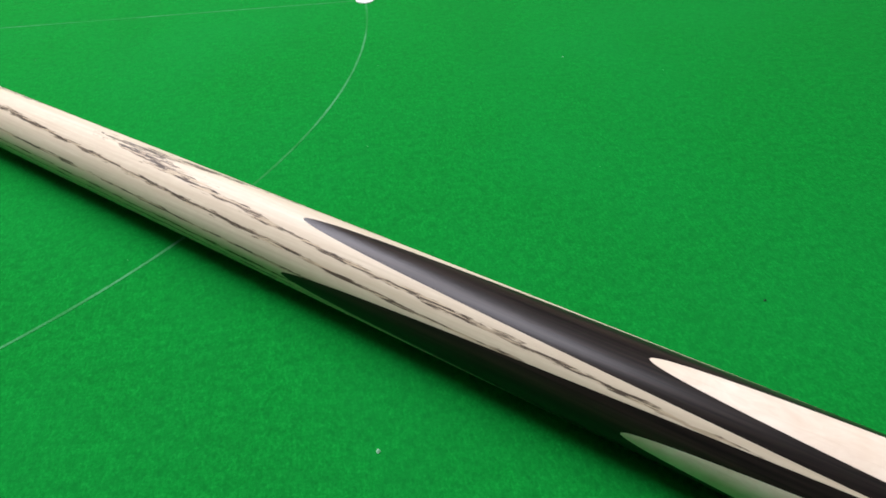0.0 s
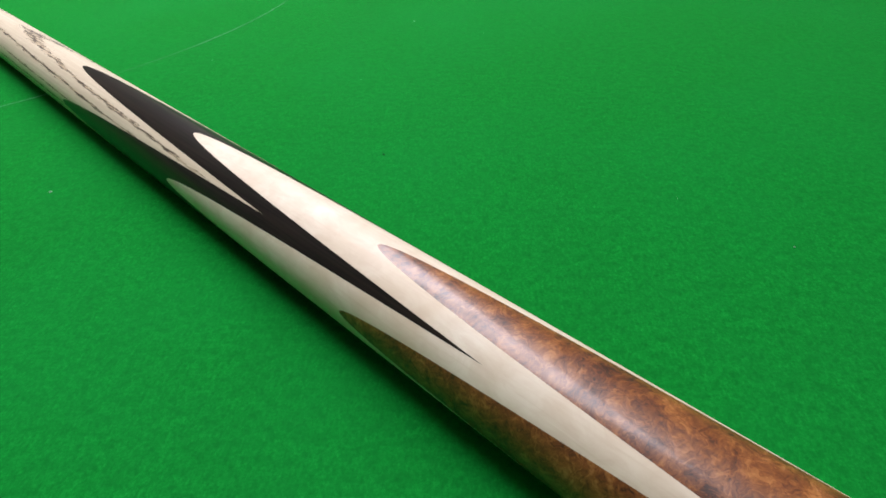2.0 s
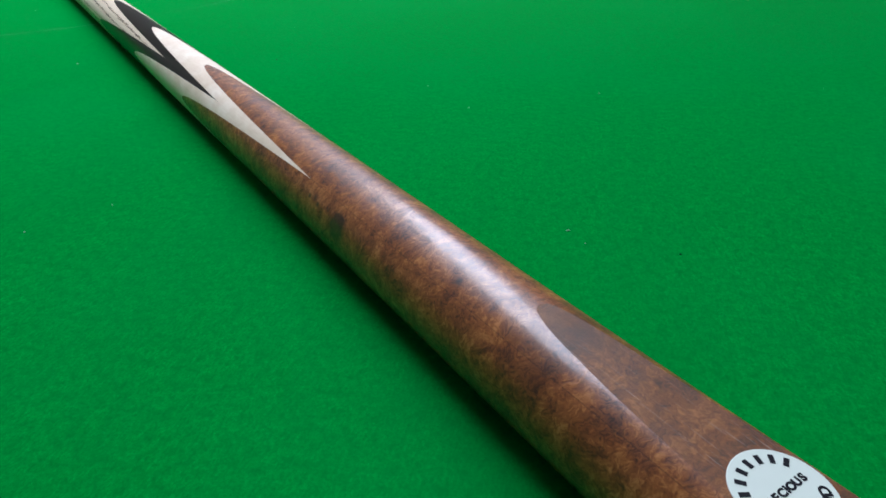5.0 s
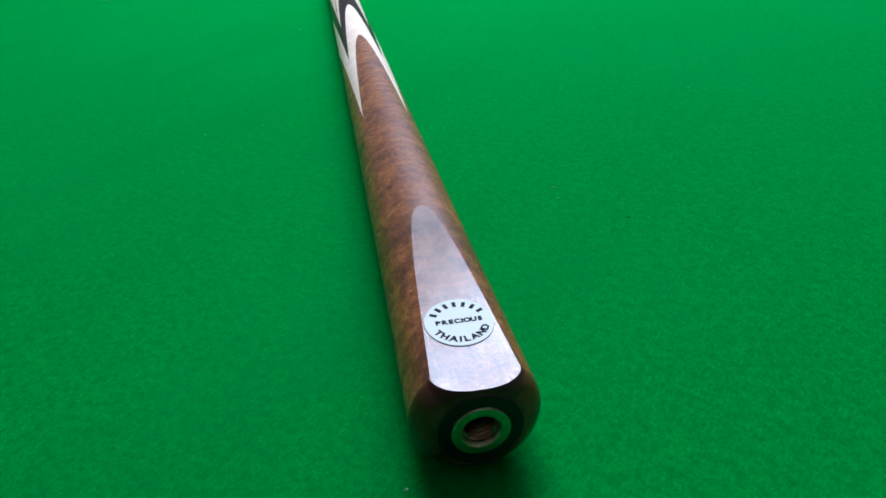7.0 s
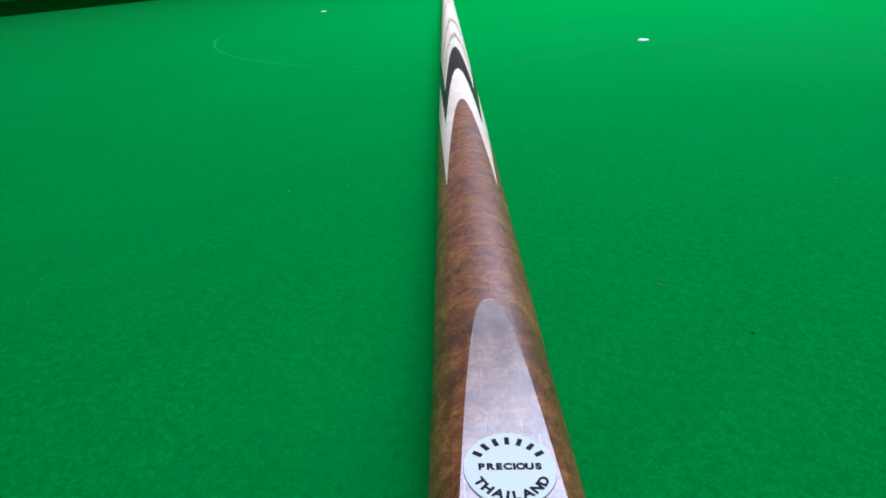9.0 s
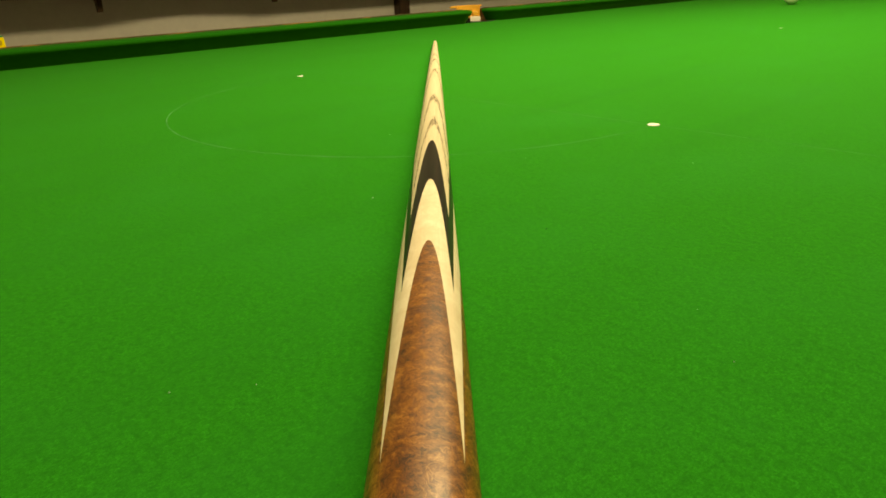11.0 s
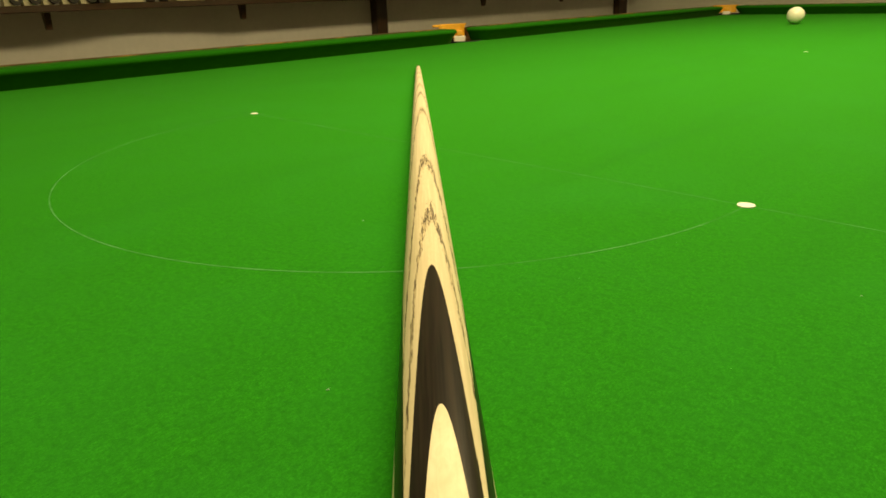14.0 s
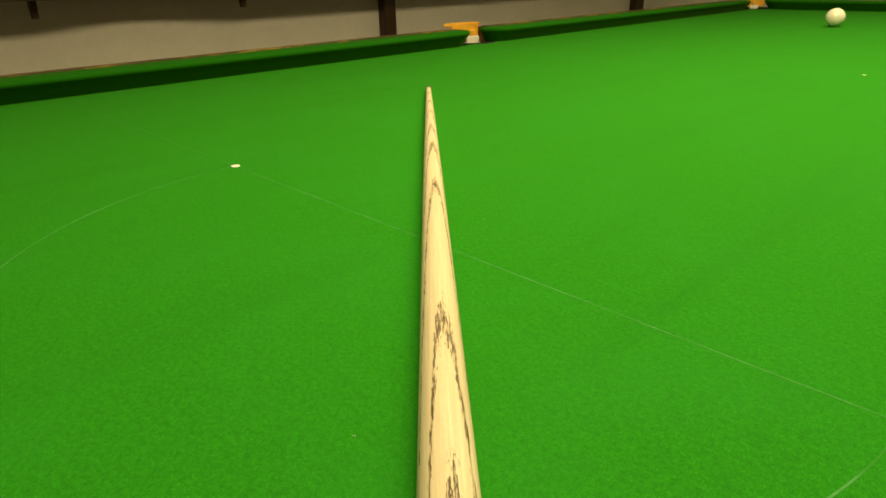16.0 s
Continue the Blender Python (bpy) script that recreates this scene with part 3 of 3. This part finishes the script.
cue.rotation_mode = "XYZ"


def radius_at(s):
    r = R_BUTT - TAPER * s + 0.0004 * max(0.0, 1 - s / 0.06) - 0.0052 * max(0.0, s - 0.8) ** 2
    if s < ROUND:
        r += ROUND * ((1 - max(0.0, 1 - s / ROUND) ** 1.7) ** (1 / 1.7) - 1)
    return r


def half_angle(s, tip, valley):
    """Half the angle that a splice covers at s: none at its tip, a full eighth at the valley."""
    if s >= tip:
        return 0.0
    if s <= valley:
        return QUARTER
    return math.acos(1 - (1 - math.cos(QUARTER)) * (tip - s) / (tip - valley))


def flat_angle(s):
    """Half the angle of the flat that is planed on the butt."""
    if s >= FLAT_START:
        return 0.0
    level = radius_at(FLAT_START) - 0.0024 * ((FLAT_START - s) / 0.0667) ** 0.72 - 0.0002 * ((FLAT_START - s) / 0.0667) ** 6
    return math.acos(min(1.0, level / radius_at(s)))


class Skin:
    """A patch of the cue's surface, with the normals of the whole cue."""

    def __init__(self):
        self.verts, self.faces, self.normals = [], [], []

    def add(self, rows, columns, centre):
        first = len(self.verts)
        for s, a, b in rows:
            r = radius_at(s)
            slope = 1.2 if s < 1e-6 else ((radius_at(s + 1e-5) - radius_at(max(s - 1e-5, 0))) / 2e-5 if s < ROUND else -TAPER)
            for k in range(columns + 1):
                angle = TWIST + centre + a + (b - a) * k / columns
                y, z = math.sin(angle), math.cos(angle)
                self.verts.append((s, r * y, r * z))
                self.normals.append(Vector((-slope, y, z)).normalized())
        for i in range(len(rows) - 1):
            for k in range(columns):
                p = first + i * (columns + 1) + k
                q = p + columns + 1
                self.faces.append((p, q, q + 1, p + 1))

    def link(self, name, material, label=""):
        # sew the patches together where their edges meet
        seat, verts, normals, turn = {}, [], [], []
        for v, n in zip(self.verts, self.normals):
            key = tuple(round(c * 1e6) for c in v)
            if key not in seat:
                seat[key] = len(verts)
                verts.append(v)
                normals.append(n)
            turn.append(seat[key])
        faces = [tuple(dict.fromkeys(turn[i] for i in f)) for f in self.faces]
        self.verts, self.normals, self.faces = verts, normals, [f for f in faces if len(f) > 2]
        ob = new(name, mesh_of(name, self.verts, self.faces, material, True, self.normals))
        ob.parent = cue
        return tagged(ob, label)


def stations(a, b, step=0.006, tip=None):
    """Places along the cue from a to b, crowded towards a splice's blunt tip."""
    n = max(2, int(abs(b - a) / step))
    if tip is None:
        return [a + (b - a) * i / n for i in range(n + 1)]
    n = max(n, 24)
    return [b - (b - a) * (1 - i / n) ** 2 for i in range(n + 1)]


def splice_strips(skin, centre, outer, inner, columns):
    """The wood of one splice between its own outline and that of the splice laid over it."""
    top = outer[0]
    tip_in = inner[0] if inner else None
    end = inner[1] if inner else 0.0
    over = lambda s: half_angle(s, *inner) if inner else flat_angle(s)
    if inner:
        rows = stations(tip_in, top, 0.004, tip=True)
        skin.add([(s, -half_angle(s, *outer), half_angle(s, *outer)) for s in rows], columns * 2, centre)
        rows = stations(end, tip_in, 0.003, tip=True)
        for sign in (-1, 1):
            strip = [(s, sign * over(s), sign * half_angle(s, *outer)) for s in rows]
            skin.add(strip if sign > 0 else [(s, b, a) for s, a, b in strip], columns, centre)


def cue_body():
    shaft = Skin()
    rows = stations(S_EBONY, LENGTH - 0.016, 0.012)
    for q in range(4):
        shaft.add([(s, -QUARTER, QUARTER) for s in rows], 12, q * math.pi / 2)
        tongue = stations(V_EBONY, S_EBONY, 0.003, tip=True)
        shaft.add([(s, half_angle(s, S_EBONY, V_EBONY), math.pi / 2 - half_angle(s, S_EBONY, V_EBONY)) for s in tongue], 12, q * math.pi / 2)
    shaft.link("shaft", ASH, "pale ash shaft with dark arrow grain")
    for q in range(4):
        centre = q * math.pi / 2
        skin = Skin()
        splice_strips(skin, centre, (S_EBONY, V_EBONY), (S_MAPLE, V_MAPLE), 8)
        skin.link("ebony_splice", EBONY, "black ebony pointed splice")
        skin = Skin()
        splice_strips(skin, centre, (S_MAPLE, V_MAPLE), (S_BURR, V_BURR), 8)
        skin.link("maple_splice", MAPLE, "pale maple pointed splice")
        skin = Skin()
        outer = (S_BURR, V_BURR)
        rows = stations(V_BURR, S_BURR, 0.004, tip=True)
        skin.add([(s, -half_angle(s, *outer), half_angle(s, *outer)) for s in rows], 16, centre)
        rows = stations(FLAT_START, V_BURR, 0.008)
        skin.add([(s, -QUARTER, QUARTER) for s in rows], 16, centre)
        rows = [ROUND * (1 - math.cos(math.pi / 2 * i / 10)) for i in range(11)] + stations(ROUND, FLAT_START, 0.002, tip=True)[1:]
        # the rounded rim is its own strip, its shade put into the colour
        lip = Skin()
        for body, stretch in ((lip, rows[:11]), (skin, rows[10:])):
            if q:
                body.add([(s, -QUARTER, QUARTER) for s in stretch], 16, centre)
                continue
            for sign in (-1, 1):
                strip = [(s, sign * min(flat_angle(s), QUARTER), sign * QUARTER) for s in stretch]
                body.add(strip if sign > 0 else [(s, b, a) for s, a, b in strip], 8, centre)
        lip.link("butt_lip", SHADED_ROUND_GRAIN if q else SHADED_END_GRAIN, "dark brown rounded lip with painted shade" if q else "dark rounded lip below the flat with painted shade")
        skin.link("burr_splice", BURR, "reddish-brown burr wood butt piece")
    # the planed flat on top of the butt
    verts, faces = [], []
    rows = [s for s in [ROUND * (1 - math.cos(math.pi / 2 * i / 40)) for i in range(41)] + stations(ROUND, FLAT_START, 0.001, tip=True)[1:] if flat_angle(s) > 0 or s == FLAT_START]
    for s in rows:
        w, r = min(flat_angle(s), QUARTER), radius_at(s)
        for k in range(7):
            across = r * math.sin(w) * (k / 3 - 1)
            c, n = math.cos(TWIST), math.sin(TWIST)
            up = r * math.cos(w)
            verts.append((s, across * c + up * n, up * c - across * n))
    for i in range(len(rows) - 1):
        for k in range(6):
            p = i * 7 + k
            faces.append((p, p + 7, p + 8, p + 1))
    flat = new("butt_flat", mesh_of("butt_flat", verts, faces, SCUFFED_GREYED_BURR, True))
    flat.parent = cue
    tagged(flat, "polished flat planed on the burr butt")
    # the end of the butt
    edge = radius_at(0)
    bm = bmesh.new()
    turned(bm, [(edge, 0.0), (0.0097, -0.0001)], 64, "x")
    part("butt_end", bm, SHADED_END_GRAIN, cue, "burr wood end face")
    # the black cap is widened to darken the end face, as shade would
    bm = bmesh.new()
    turned(bm, [(0.0097, -0.0001), (0.0095, -0.0004), (0.0068, -0.0004), (0.0067, 0.0)], 64, "x")
    part("butt_cap", bm, BLACK_CAP, cue, "black butt cap")
    bm = bmesh.new()
    turned(bm, [(0.0067, -0.0002), (0.0065, -0.0007), (0.0063, -0.0008), (0.0046, -0.0008), (0.0043, -0.0006), (0.0040, 0.0000), (0.0039, 0.0006)], 48, "x")
    part("joint_ring", bm, BRASS, cue, "brass joint ring")
    # shade in the hole is put into a metal darker than the ring
    bm = bmesh.new()
    profile = [(0.0039, 0.0006)]
    for i in range(14):
        profile += [(0.0034, 0.0010 + i * 0.0012), (0.0038, 0.0016 + i * 0.0012)]
    profile += [(0.0034, 0.018), (0.0001, 0.018)]
    turned(bm, profile, 48, "x")
    part("threaded_socket", bm, SHADED_METAL, cue, "threaded metal socket darkened for shade")
    # ferrule and tip
    r = radius_at(LENGTH - 0.016)
    bm = bmesh.new()
    turned(bm, [(r, LENGTH - 0.016), (r * 0.985, LENGTH - 0.006), (r * 0.97, LENGTH - 0.006)], 32, "x")
    part("ferrule", bm, BRASS, cue, "thin brass ferrule", smooth=True)
    bm = bmesh.new()
    turned(bm, [(r * 0.97, LENGTH - 0.006), (r * 0.97, LENGTH - 0.003), (r * 0.8, LENGTH - 0.001), (r * 0.4, LENGTH), (0.0001, LENGTH)], 32, "x")
    part("tip", bm, LEATHER_TIP, cue, "brown leather tip", smooth=True)


cue_body()


def badge():
    """An oval enamel plate let into the flat, with a line of letters and two names that stay bars."""
    s0, s1 = 0.0133, 0.0308
    mid = (s0 + s1) / 2

    def level(s):
        return radius_at(s) * math.cos(flat_angle(s))

    lean = math.degrees(math.atan2(level(s1) - level(s0), s1 - s0))
    m = pose(0, 0, 0, math.degrees(-TWIST), 0, 0) @ pose(mid, 0, level(mid) + 0.00005, 0, -lean, 0) @ pose(0, 0, 0, 0, 0, -90)
    half_w, half_h = 0.0082, 0.0084
    bm = bmesh.new()
    rim = []
    for grow, z in ((1.0, -0.0002), (1.0, 0.00012), (0.985, 0.0002)):
        rim.append([bm.verts.new((half_w * grow * math.cos(2 * math.pi * i / 64), half_h * grow * math.sin(2 * math.pi * i / 64), z)) for i in range(64)])
    for a, b in zip(rim, rim[1:]):
        for i in range(64):
            bm.faces.new((a[i], a[(i + 1) % 64], b[(i + 1) % 64], b[i]))
    bm.faces.new(rim[-1])
    plate = part("badge", bm, ENAMEL, cue, "white oval badge with black lettering")
    plate.matrix_local = m
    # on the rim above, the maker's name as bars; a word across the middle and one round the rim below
    for i in range(7):
        a = radians(150 - 20 * i)
        bm = bmesh.new()
        box(bm, -0.00044, 0.00044, -0.00088, 0.00088, 0.0002, 0.00026)
        stroke = part("name_bar", bm, INK, plate)
        stroke.matrix_local = pose(0.0064 * math.cos(a), 0.0063 * math.sin(a), 0, 0, 0, math.degrees(a) - 90)

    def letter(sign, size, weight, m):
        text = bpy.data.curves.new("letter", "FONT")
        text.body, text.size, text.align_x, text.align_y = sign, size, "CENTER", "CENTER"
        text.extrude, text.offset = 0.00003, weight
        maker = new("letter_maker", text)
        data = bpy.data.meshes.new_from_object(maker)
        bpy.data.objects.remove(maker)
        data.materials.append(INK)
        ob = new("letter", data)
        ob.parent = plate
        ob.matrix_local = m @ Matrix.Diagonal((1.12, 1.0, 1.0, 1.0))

    def spread(word):
        """Where each letter of a word stands, from 0 to 1, by the letters' widths."""
        wide = {"I": 0.5, "M": 1.3, "A": 1.1, "T": 0.95, "L": 0.9}
        run, places = 0.0, []
        for c in word:
            places.append(run + wide.get(c, 1.0) / 2)
            run += wide.get(c, 1.0)
        return [(p - places[0]) / (places[-1] - places[0]) for p in places]

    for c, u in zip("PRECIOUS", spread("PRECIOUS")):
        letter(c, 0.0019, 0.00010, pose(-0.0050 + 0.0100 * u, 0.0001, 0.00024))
    for c, u in zip("THAILAND", spread("THAILAND")):
        a = radians(211 + 118 * u)
        letter(c, 0.0024, 0.00010, pose(0.0064 * math.cos(a), 0.0063 * math.sin(a), 0.00024, 0, 0, math.degrees(a) + 90))


badge()
tagged(cue, "spliced snooker cue of ash, ebony, maple and burr on baize", "snooker cue")


# ---- loose things ----
def cue_ball():
    bm = bmesh.new()
    bmesh.ops.create_uvsphere(bm, u_segments=48, v_segments=24, radius=0.02625)
    ball = part("cue_ball", bm, IVORY, smooth=True)
    ball.matrix_world = pose(-0.352, 1.94, 0.02625)
    tagged(ball, "ivory-white cue ball resting on green baize", "cue ball")


cue_ball()


def chalk_cube():
    chalk = empty("chalk_cube", pose(-0.952, -0.262, RAIL_Z, 0, 0, 12))
    bm = bmesh.new()
    box(bm, -0.0105, 0.0105, -0.0105, 0.0105, 0.0, 0.018, 0.0008)
    part("paper_wrap", bm, YELLOW, chalk, "yellow paper wrapper")
    bm = bmesh.new()
    box(bm, -0.0102, 0.0102, -0.0102, 0.0102, 0.0181, 0.021, 0.001)
    part("chalk", bm, CHALK, chalk, "worn green chalk top")
    bm = bmesh.new()
    turned(bm, [(0.0001, 0.0112), (0.0055, 0.0112), (0.0058, 0.0100)], 20, "x", (0, 0, 0.009))
    part("printed_mark", bm, plain("ochre_print", (0.45, 0.30, 0.02), 0.7), chalk, "darker printed mark")
    tagged(chalk, "small cube of chalk in yellow paper on the wooden rail", "chalk")


chalk_cube()


def lint():
    rng = random.Random(7)
    pale = [(0.269, -0.2875, 1.3), (0.378, -0.093, 1.2), (0.567, -0.424, 1.2), (0.572, -0.285, 0.9), (0.405, -0.439, 0.8), (0.61, -0.569, 1.1),
            (0.134, -0.167, 1.2), (0.573, -0.431, 0.8), (0.388, -0.462, 0.9), (0.512, -0.317, 0.8)]
    pale += [(rng.uniform(-0.5, 0.85), rng.uniform(-0.65, 0.6), rng.uniform(0.2, 0.4)) for _ in range(60)]
    dark = [(0.384, -0.2595, 1.0), (0.602, -0.4315, 0.8)]
    for name, some, material, words in (("pale_lint", pale, LINT, "scattered specks of pale lint on green baize"), ("dark_lint", dark, DARK_LINT, "few dark specks of lint on green baize")):
        bm = bmesh.new()
        for x, y, size in some:
            ring = []
            turn = rng.uniform(0, 3)
            for i in range(7):
                a = turn + 2 * math.pi * i / 7
                r = size * 0.00065 * rng.uniform(0.5, 1.0) * (1.2 if i % 3 else 0.7)
                ring.append(bm.verts.new((x + r * math.cos(a), y + r * 0.8 * math.sin(a), 0.0001)))
            peak = bm.verts.new((x, y, 0.0003 * size + 0.0002))
            for i in range(7):
                bm.faces.new((ring[i], ring[(i + 1) % 7], peak))
        tagged(part(name, bm, material), words, "lint", kind="stuff")


lint()


# ---- things on the shelf ----
SHELF_TOP = 0.12 + 0.0225


def shelf_trophy(y, height=0.10):
    trophy = empty("shelf_trophy", pose(WEST + 0.11, y, SHELF_TOP))
    bm = bmesh.new()
    box(bm, -0.02, 0.02, -0.016, 0.016, 0.0, height, 0.003)
    part("pale_plaque", bm, CREAM, trophy, "pale upright plaque")
    bm = bmesh.new()
    turned(bm, [(0.0001, 0.030), (0.006, 0.030), (0.007, 0.034), (0.018, 0.034), (0.020, 0.030), (0.020, 0.0205)], 24, "x", (0, 0.020, 0.022))
    part("medallion", bm, DARK_BASE, trophy, "dark round medallion", smooth=False)
    bm = bmesh.new()
    turned(bm, [(0.0001, 0.0345), (0.006, 0.0345), (0.006, 0.031)], 16, "x", (0, 0.020, 0.022))
    part("boss", bm, CREAM, trophy, "pale centre boss")
    tagged(trophy, "small pale plaque with dark round medallion on timber shelf", "trophy", "trophies on the shelf")


for y in (0.205, 0.262, 0.322, 0.382, 0.442):
    shelf_trophy(y)


def shelf_box(y0, y1, material, words, height=0.11):
    bm = bmesh.new()
    box(bm, WEST + 0.05, WEST + 0.16, y0, y1, SHELF_TOP, SHELF_TOP + height, 0.003)
    tagged(part("shelf_box", bm, material), words, "box", "boxes on the shelf")


shelf_box(0.515, 0.635, CREAM, "cream cardboard box standing on timber shelf")
shelf_box(0.760, 0.870, CREAM, "cream cardboard box standing on timber shelf")
shelf_box(0.478, 0.496, DARK_BASE, "narrow dark box standing on timber shelf")


def shelf_bottle(y, girth):
    bottle = empty("bottle", pose(WEST + 0.12, y, SHELF_TOP))
    bm = bmesh.new()
    turned(bm, [(0.0001, 0.0), (girth * 0.95, 0.0), (girth, 0.004), (girth, 0.12), (girth * 0.45, 0.155), (girth * 0.4, 0.19)], 24)
    part("glass_body", bm, DARK_BASE, bottle, smooth=True)
    bm = bmesh.new()
    turned(bm, [(girth * 0.5, 0.186), (girth * 0.5, 0.205), (0.0001, 0.206)], 20)
    part("cap", bm, CREAM, bottle, smooth=True)
    tagged(bottle, "dark glass bottle standing on timber shelf", "bottle", "bottles on the shelf")


for y, girth in ((0.675, 0.016), (0.725, 0.017), (0.905, 0.014), (0.955, 0.015), (1.005, 0.016), (1.055, 0.015), (1.18, 0.015), (1.30, 0.015)):
    shelf_bottle(y, girth)
